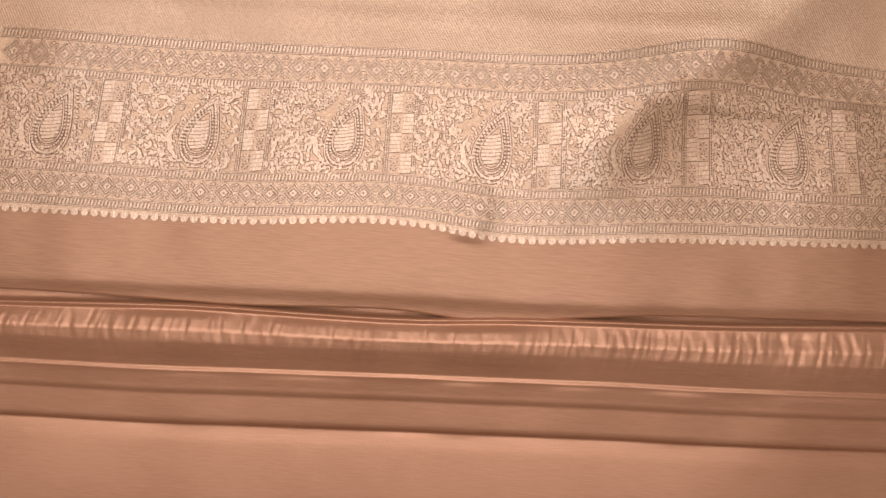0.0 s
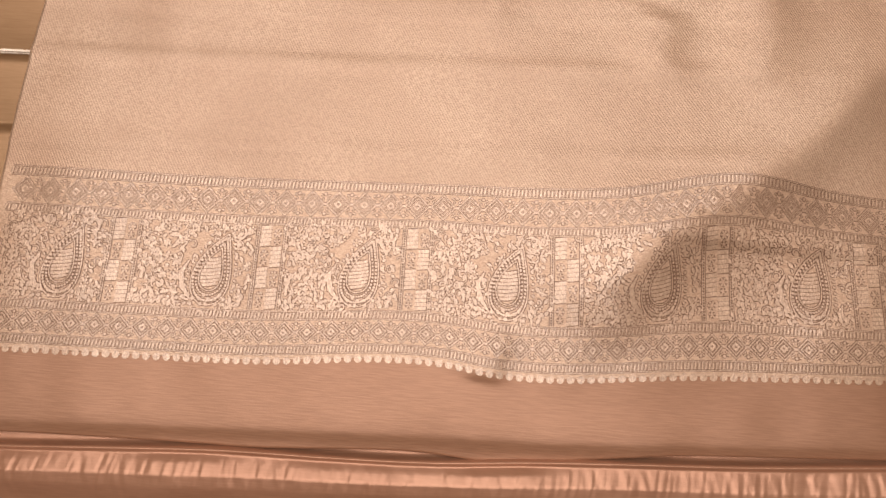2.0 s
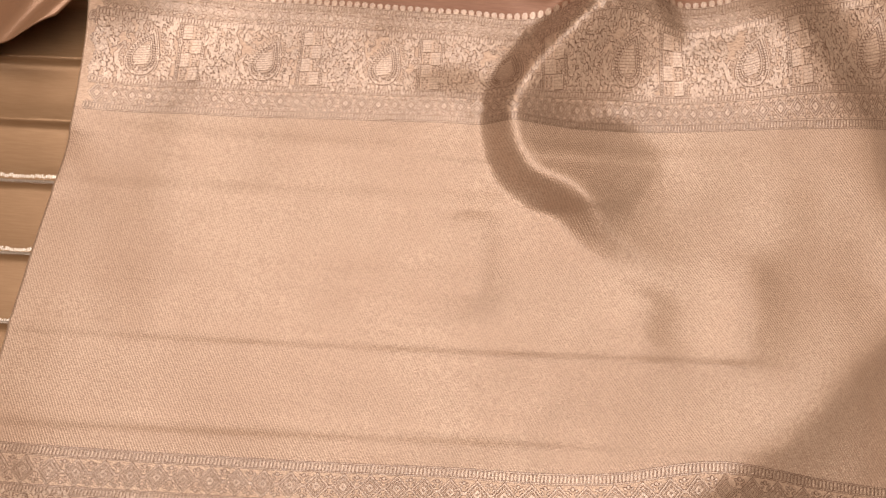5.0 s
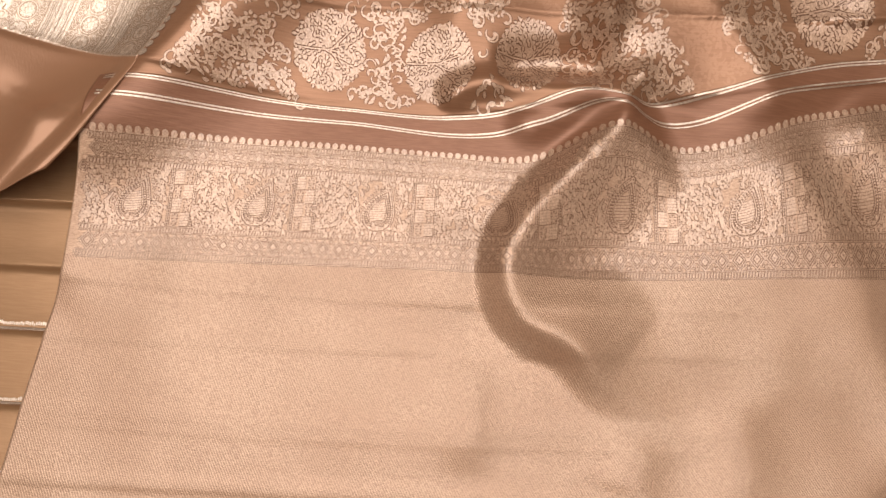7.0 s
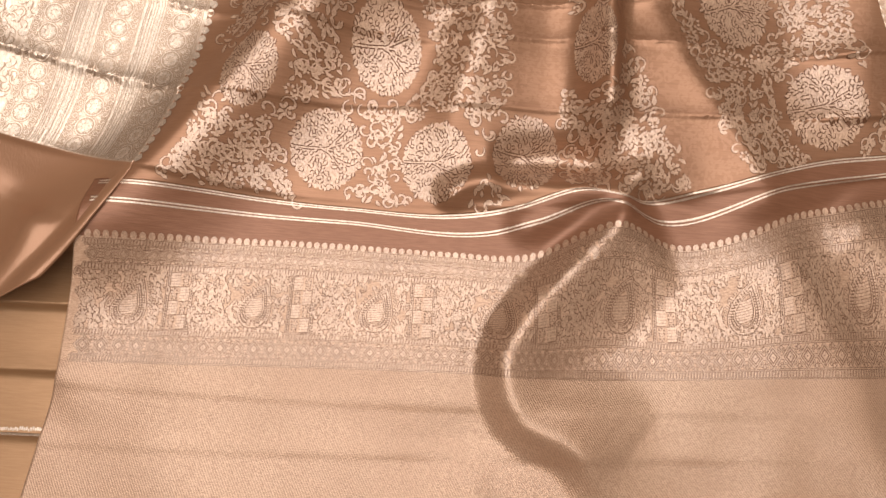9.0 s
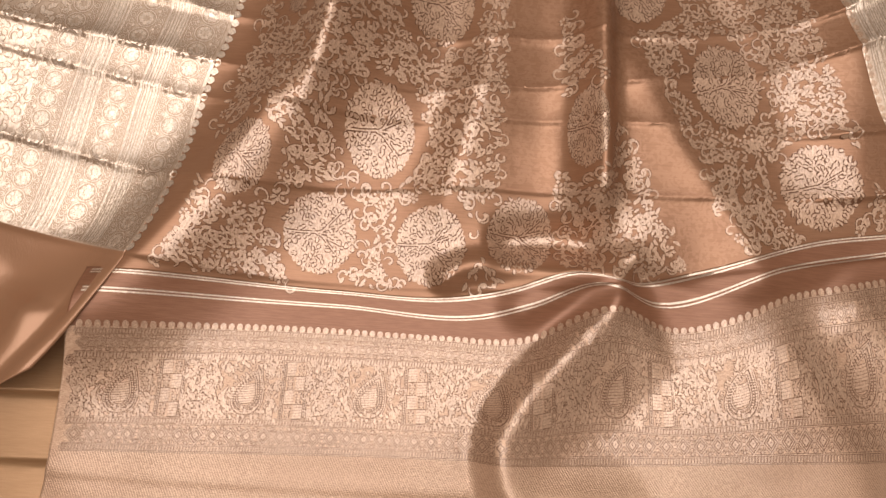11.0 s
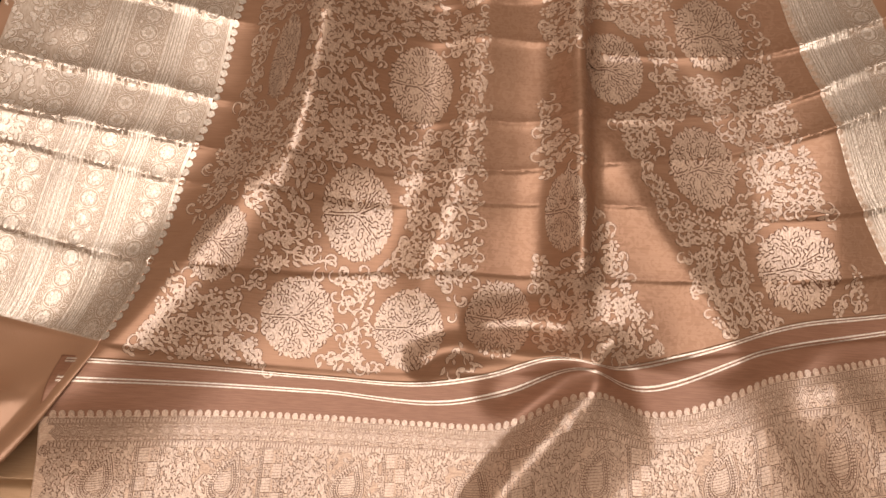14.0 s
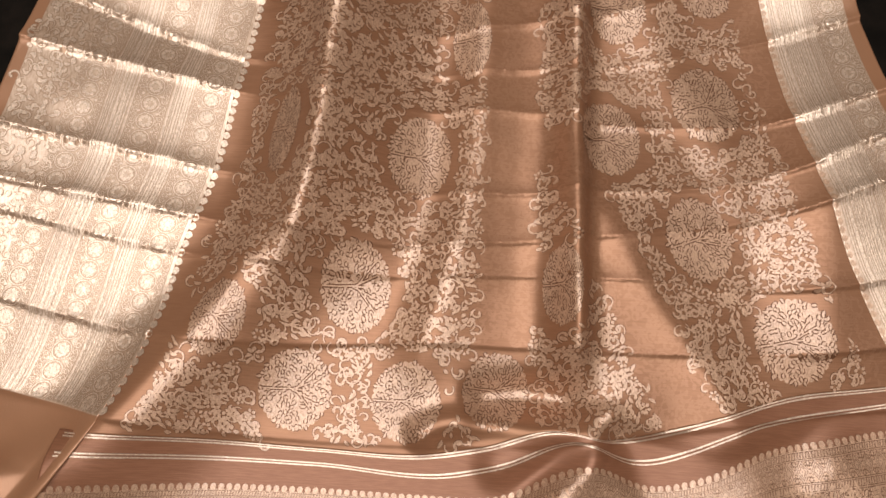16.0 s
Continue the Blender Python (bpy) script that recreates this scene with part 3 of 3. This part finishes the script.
# body: rows of medallions in a net of vines
MEDALLIONS = [(-0.111, 0.643, 0.0315, 0.036, 0.0), (-0.013, 0.638, 0.031, 0.036, 0.0), (0.066, 0.652, 0.030, 0.034, -0.1),
              (-0.064, 0.737, 0.031, 0.041, 0.05), (-0.015, 0.864, 0.029, 0.041, 0.0), (0.163, 0.896, 0.030, 0.038, 0.15),
              (0.246, 0.801, 0.031, 0.040, 0.35), (0.330, 0.712, 0.035, 0.039, 0.2), (-0.139, 0.876, 0.014, 0.042, -0.12),
              (0.257, 0.937, 0.033, 0.040, 0.3), (0.028, 0.985, 0.018, 0.040, 0.0), (0.170, 1.035, 0.028, 0.038, 0.1),
              (-0.176, 0.700, 0.022, 0.034, -0.3), (0.118, 0.748, 0.016, 0.036, 0.0), (-0.05, 1.06, 0.028, 0.04, 0.0), (0.255, 1.07, 0.03, 0.04, 0.3)]


def medallion(x, y, rx, ry, turn):
    c, s = math.cos(turn), math.sin(turn)
    pos = lambda p, q: (x + c * p * rx - s * q * ry, y + s * p * rx + c * q * ry)
    ground = Weave()
    ground.disc(1.0)
    disc = ground.lay("medallion", pos, ZARI, body_panel, 0.0004)
    w = Weave(0.028)
    w.stroke([(-0.95, 0.0), (-0.5, 0.0), (-0.1, 0.02), (0.2, 0.0)], 0.035)
    for sgn in (-1, 1):
        for b in (0.35, 0.8):
            w.stroke([(-0.2 + 0.25 * b + q * math.cos(b), sgn * q * math.sin(b)) for q in np.linspace(0, 0.75, 6)], 0.03)
    for q in np.arange(0.13, 0.92, 0.125):
        n = int(2 * math.pi * q / 0.135)
        for k in range(n):
            a = k * 2 * math.pi / n + q * 5 + roll.uniform(-0.25, 0.25)
            r = q + roll.uniform(-0.03, 0.03)
            w.leaf(r * math.cos(a), r * math.sin(a), a + roll.choice((-0.9, 0.9, 0.3)), roll.uniform(0.12, 0.19), roll.uniform(0.06, 0.085), roll.uniform(-1.2, 1.2), 4)
    w.lay("leaf_spray", pos, ZARI, disc, 0.0009)
    return disc


for m in MEDALLIONS:
    medallion(*m)


def clear_of(x, y, gap):
    """How far a place lies outside the nearest medallion, and the way round it."""
    best, way = 9.0, 0.0
    for mx, my, rx, ry, turn in MEDALLIONS:
        c, s = math.cos(turn), math.sin(turn)
        dx, dy = x - mx, y - my
        p, q = (c * dx + s * dy) / (rx + gap), (-s * dx + c * dy) / (ry + gap)
        d = math.hypot(p, q)
        if d < best:
            best, way = d, math.atan2(dy, dx)
    return best, way


vines, faint = Weave(0.0005), Weave()
for gy in np.arange(0.585, TOP - 0.01, 0.0051):
    for gx in np.arange(-0.30, 0.46, 0.0051):
        x, y = gx + roll.uniform(-0.002, 0.002), gy + roll.uniform(-0.002, 0.002)
        if y < float(LINE_A(x)) + 0.005 or not float(INNER_L(y)) + 0.006 < x < float(INNER_R(y)) - 0.004:
            continue
        d, way = clear_of(x, y, 0.0105)
        if d < 1 or x < float(INNER_L(y)) + 0.026 or x > float(INNER_R(y)) - 0.010:
            continue
        # strips turned from the light: vines here get the dull, unlit colour
        unlit = x > float(INNER_R(y)) - 0.030 or (0.045 < x < 0.096 and y > 0.68) or (abs(x - 0.205 + 0.5 * (y - 0.70)) < 0.028 and y < 0.90)
        w = faint if unlit else vines
        a = way + roll.choice((1.57, -1.57)) + roll.uniform(-0.8, 0.8)
        pick = roll.random()
        if pick < 0.36:
            w.curl(x, y, a, roll.uniform(0.011, 0.0165), roll.choice((-1, 1)), roll.uniform(0.0018, 0.0025))
        elif pick < 0.48:
            w.flower(x, y, roll.uniform(0.0042, 0.0056), 6, a)
        elif pick < 0.95:
            bend = roll.uniform(-1.8, 1.8)
            w.leaf(x - 0.003 * math.cos(a), y - 0.003 * math.sin(a), a, roll.uniform(0.006, 0.0105), roll.uniform(0.0024, 0.0036), bend, 6)
faint.lay("unlit_vines", flat, ZARI_UNLIT, body_panel, 0.0005, "gold vines turned from the light, dulled in their colour", "stuff")
vines.lay("vine_brocade", flat, ZARI, body_panel, 0.0006, "dense gold scrolling vines and leaves", "stuff")

# end piece: bands along its hem and along its head
place_end = lambda p, q: end_piece(p / 0.125, q)
U1 = 0.70


def left_end(v):
    """Where the weave starts at the side of the end piece, at that height."""
    return -0.125 * (2.33 + float(WIDER(v)))


def ribs(v0, v1, pitch=0.0029, width=0.0016):
    w = Weave(0.0004)
    for x in np.arange(left_end(v0), U1, pitch):
        w.stroke([(x, v0), (x + 0.0006, v1)], width)
    for q in (v0 - 0.0009, v1 + 0.0009):
        w.stroke([(x, q) for x in np.arange(left_end(v0), U1, 0.004)], 0.0007)
    return w.lay("ribbed_stripe", place_end, ZARI, end_panel, 0.0005, kind="stuff")


def diamonds(v0, v1):
    """A lattice of touching diamonds, each with a stepped core, and small sprigs in the notches between them."""
    w = Weave(0.0006)
    h, mid = (v1 - v0) / 2, (v0 + v1) / 2
    pitch = 2.16 * h
    for x in np.arange(left_end(v0) + 0.6 * pitch, U1, pitch):
        for k, width in ((0.98, 0.0016), (0.66, 0.0013), (0.26, 0.0026)):
            w.stroke([(x + k * h * math.cos(a), mid + k * h * math.sin(a)) for a in np.arange(4) * -math.pi / 2], width, True)
        m = x + pitch / 2
        w.dot(m, mid, 0.0013, 6)
        for sy in (-1, 1):
            w.dot(m, mid + sy * 0.80 * h, 0.0014, 6)
            for sx in (-1, 1):
                w.leaf(m + sx * 0.0012, mid + sy * 0.62 * h, math.atan2(sy * 0.5, sx), 0.34 * h, 0.0016, 0.5, 4)
                w.leaf(m + sx * 0.0010, mid + sy * 0.28 * h, math.atan2(sy, sx * 0.7), 0.30 * h, 0.0015, 0.3, 4)
    return w.lay("diamond_band", place_end, ZARI, end_panel, 0.0005, kind="stuff")


def drop(scale, n=34):
    t = np.arange(n) * 2 * math.pi / n
    a, b = 0.0205 * scale, 0.0300 * scale
    x = a * np.sin(t) * np.power(np.abs(np.sin(t / 2)), 0.85)
    y = b * np.cos(t)
    return np.stack([x + 0.012 * scale * np.power(np.clip((y / b + 1) / 2, 0, 1), 3), y - 0.003], 1)


def paisley():
    """A hooked drop in two beaded rows, hatched within, with a side leaf and a fringe of small leaves."""
    w = Weave(0.00065)
    w.stroke(drop(1.0), 0.0011, True)
    for k, n, r in ((0.88, 54, 0.00125), (0.72, 42, 0.0011)):
        for x, y in drop(k, n):
            w.dot(x, y, r, 6)
    w.stroke(drop(0.60), 0.0010, True)
    core = drop(0.50, 40)
    for q in np.arange(-0.013, 0.011, 0.0030):
        inside = core[np.abs(core[:, 1] + 0.003 - q) < 0.0020]
        if len(inside) > 1:
            x0, x1 = inside[:, 0].min(), inside[:, 0].max()
            w.stroke([(x0, q - 0.0035), ((x0 + x1) / 2, q - 0.003), (x1, q - 0.0015)], 0.0025)
    w.stroke([(-0.019, 0.004), (-0.0245, -0.006), (-0.0225, -0.018), (-0.014, -0.029)], (0.001, 0.0042, 0.0046, 0.001))
    outer = drop(1.14, 46)
    for i in range(4, 43):
        nx, ny = outer[(i + 1) % 46] - outer[i - 1]
        x, y = outer[i]
        w.leaf(x, y, math.atan2(ny, nx) + 0.9, 0.0046, 0.0022, 0.6, 4)
    w.curl(0.0105, 0.0265, 1.2, 0.021, -1, 0.0024)
    w.curl(0.0165, 0.0200, 0.6, 0.012, -1, 0.0016)
    return w


def checker(x, w, v0, v1):
    h = (v1 - v0) / 4
    for sx in (-1, 1):
        w.stroke([(x + sx * 0.0128, q) for q in np.linspace(v0, v1, 24)], 0.0007)
        w.stroke([(x + sx * 0.0108, q) for q in np.linspace(v0, v1, 24)], 0.0007)
        for q in np.arange(v0 + 0.001, v1, 0.0022):
            w.dot(x + sx * 0.0118, q, 0.0006, 4)
    for r in range(4):
        for c in range(2):
            cx, cy = x - 0.0050 + 0.0100 * c, v0 + (r + 0.5) * h
            if (r + c) % 2:
                for k in range(5):
                    q = cy - 0.4 * h + 0.2 * h * k
                    w.stroke([(cx - 0.0046, q), (cx + 0.0046, q + 0.05 * h)], 0.18 * h)
            else:
                w.flower(cx, cy + 0.15 * h, 0.0035, 6)
                w.flower(cx, cy - 0.25 * h, 0.0028, 5, 0.4)


def paisley_band(v0, v1):
    """One row of paisleys between checkered uprights, the ground filled with leaves."""
    tall = (v1 - v0) / 0.070
    fill = Weave(0.00065)
    for k in range(-3, 6):
        base = k * 0.125
        if left_end(v0) + 0.012 < base < U1:
            one = paisley()
            mid = (v0 + v1) / 2
            one.lay("paisley", lambda p, q: place_end(base + p, mid + q * tall), ZARI, end_panel, 0.0006)
        if left_end(v0) + 0.014 < base + 0.0485 < U1:
            checker(base + 0.0485, fill, v0, v1)
        shape = drop(1.36, 40)
        for gy in np.arange(0.002, 0.070, 0.0042):
            for gx in np.arange(-0.062, 0.0345, 0.0042):
                x, y = gx + roll.uniform(-0.0014, 0.0014), gy - 0.035 + roll.uniform(-0.0014, 0.0014)
                far = np.hypot(shape[:, 0] - x, shape[:, 1] - y).min()
                inside = (x / 0.0275)**2 + ((y + 0.006) / 0.036)**2 < 1 and far > 0.002
                if inside or not left_end(v0) < base + x < U1:
                    continue
                a = roll.choice((0.9, 2.2, -0.9, 1.57)) + roll.uniform(-0.5, 0.5)
                q = (v0 + v1) / 2 + y * tall
                if roll.random() < 0.22:
                    fill.curl(base + x, q, a, 0.010, roll.choice((-1, 1)), 0.0012)
                elif roll.random() < 0.25:
                    fill.flower(base + x, q, 0.0036, 6, a)
                else:
                    fill.leaf(base + x, q, a, roll.uniform(0.0048, 0.0072), roll.uniform(0.0026, 0.0036), roll.uniform(-1, 1))
        for x in np.arange(-0.055, 0.035, 0.013):
            if left_end(v0) < base + x < U1:
                fill.flower(base + x, v0 + 0.006 * tall, 0.0055, 5, 1.57)
    return fill.lay("leaf_ground", place_end, ZARI, end_panel, 0.0005, kind="stuff")


def scallops(v, sign):
    w = Weave()
    for x in np.arange(left_end(v) + 0.004, U1, 0.0082):
        w.dot(x, v + sign * 0.0012, 0.0032, 9)
    return w.lay("scalloped_edge", place_end, ZARI, end_panel, 0.0007, kind="stuff")


scallops(0.0015, -1)
ribs(0.0065, 0.0115)
diamonds(0.0145, 0.0325)
ribs(0.0350, 0.0400)
paisley_band(0.0425, 0.1125)
ribs(0.1150, 0.1195)
diamonds(0.1220, 0.1430)
ribs(0.1455, 0.1510, 0.0032, 0.0019)
ribs(0.4400, 0.4440)
diamonds(0.4455, 0.4610)
ribs(0.4630, 0.4665)
paisley_band(0.4685, 0.5165)
ribs(0.5185, 0.5220, 0.003, 0.0022)
diamonds(0.5240, 0.5370)
ribs(0.5385, 0.5420)
scallops(0.5445, 1)

for v in (0.5695, 0.5722, 0.5852, 0.5875):
    w = Weave()
    w.stroke([(x, v) for x in np.arange(left_end(v), U1, 0.004)], 0.0013)
    w.lay("zari_line", place_end, ZARI_PALE, end_panel, 0.0007)

# borders
def above_first(x, y):
    """Where the border lies face up: above its first crease."""
    return y > CREASES[0](x) + 0.001


def roundel(w, x, y, r):
    w.ring(x, y, r, r, 0.0011, 18)
    w.flower(x, y, 0.78 * r, 8)
    for k in range(8):
        a = (k + 0.5) * math.pi / 4
        w.dot(x + 0.76 * r * math.cos(a), y + 0.76 * r * math.sin(a), 0.0007, 4)


def roundel_column(d, lo, hi, place, lift, parent, r=0.0082):
    w = Weave(0.0006)
    for y in np.arange(lo, hi, 2.2 * r):
        roundel(w, d, y, r)
        for sx in (-1, 1):
            w.leaf(d + sx * 0.0062, y + 1.1 * r, 0 if sx > 0 else math.pi, 0.004, 0.003)
    for sx in (-1, 1):
        for y in np.arange(lo, hi, 0.0058):
            w.ring(d + sx * 0.0122, y, 0.0019, 0.0021, 0.0009, 7)
            w.dot(d + sx * 0.0122, y, 0.0007, 4)
        for off in (0.0094, 0.0150):
            w.stroke([(d + sx * off, y) for y in np.arange(lo, hi, 0.004)], 0.0006)
    return w.lay("roundel_column", place, ZARI_PALE, parent, lift, kind="stuff", keep=above_first)


def stripe_column(d0, d1, lo, hi, place, lift, parent):
    w = Weave(0.00025)
    x = d0
    while x < d1:
        t = roll.uniform(0.0006, 0.0022)
        y = lo + roll.uniform(0, 0.02)
        w.stroke([(x, q) for q in np.arange(y, hi, 0.004)], t)
        x += t + roll.uniform(0.0003, 0.0011)
    return w.lay("stripe_column", place, ZARI_PALE, parent, lift, kind="stuff", keep=above_first)


place_left = lambda d, q: (INNER_L(q + 0.14 * d) - d, q + 0.14 * d)
left_lift = lambda x, y: border_lift(x, y) + 0.0005
right_motif_lift = lambda x, y: right_lift(x, y) + 0.0005
w = Weave()
for q in np.arange(0.515, TOP - 0.03, 0.0084):
    w.leaf(0.0035, q, math.pi, 0.0085, 0.0074, 0, 5)
w.lay("pointed_edge", place_left, ZARI_PALE, left_border, left_lift, kind="stuff", keep=above_first)
for d in (0.020, 0.0720, 0.1290):
    roundel_column(d, 0.51, TOP - 0.05, place_left, left_lift, left_border)
for d0, d1 in ((0.0375, 0.0550), (0.0890, 0.1120)):
    stripe_column(d0, d1, 0.51, TOP - 0.05, place_left, left_lift, left_border)
w = Weave(0.0009)
for q in np.arange(0.50, TOP - 0.05, 0.0062):
    for d in np.arange(0.148, 0.193, 0.0062):
        x, y, a = d + roll.uniform(-0.002, 0.002), q + roll.uniform(-0.002, 0.002), roll.uniform(0, 6.28)
        if roll.random() < 0.25:
            w.curl(x, y, a, 0.013, roll.choice((-1, 1)), 0.0016)
        else:
            w.leaf(x, y, a, roll.uniform(0.006, 0.009), roll.uniform(0.0034, 0.0046), roll.uniform(-1.2, 1.2))
w.lay("leaf_column", place_left, ZARI_PALE, left_border, left_lift, kind="stuff", keep=above_first)

place_right = lambda d, q: (INNER_R(q + 0.2 * d) + d, q + 0.2 * d)
w = Weave()
for q in np.arange(0.62, TOP - 0.03, 0.0075):
    w.leaf(-0.002, q, 0, 0.007, 0.0062, 0, 5)
w.lay("pointed_edge", place_right, ZARI, right_border, right_motif_lift, kind="stuff")
roundel_column(0.0640, 0.62, TOP - 0.06, place_right, right_motif_lift, right_border)
stripe_column(0.008, 0.0475, 0.62, TOP - 0.06, place_right, right_motif_lift, right_border)

# gold edges that show between the layers at the side
for c, wide in ((0.252, 0.0030), (0.312, 0.0050), (0.376, 0.0062)):
    w = Weave(0.0003)
    line = lambda x: c + 0.03 * (x + 0.35)
    for x in np.arange(-0.60, -0.30, 0.0019):
        w.stroke([(x, line(x) - 0.2 * wide), (x + 0.0004, line(x) + wide * roll.uniform(0.75, 1.1))], roll.uniform(0.0012, 0.0017))
    w.stroke([(x, line(x)) for x in np.arange(-0.60, -0.30, 0.006)], 0.0016)
    w.lay("gold_edge", flat, ZARI_PALE, side_layer, 0.0008, height=side_height)

# what the parts look like
tagged(end_panel, "gold twill end piece with paisley bands")
tagged(body_panel, "copper silk body with gold medallions")
tagged(left_border, "broad gold border with roundels and stripes")
tagged(right_border, "gold border creased in folded strips")
tagged(side_layer, "plain copper layer with gold edges")
tagged(lower_folds, "plain satin layer gathered into folds")
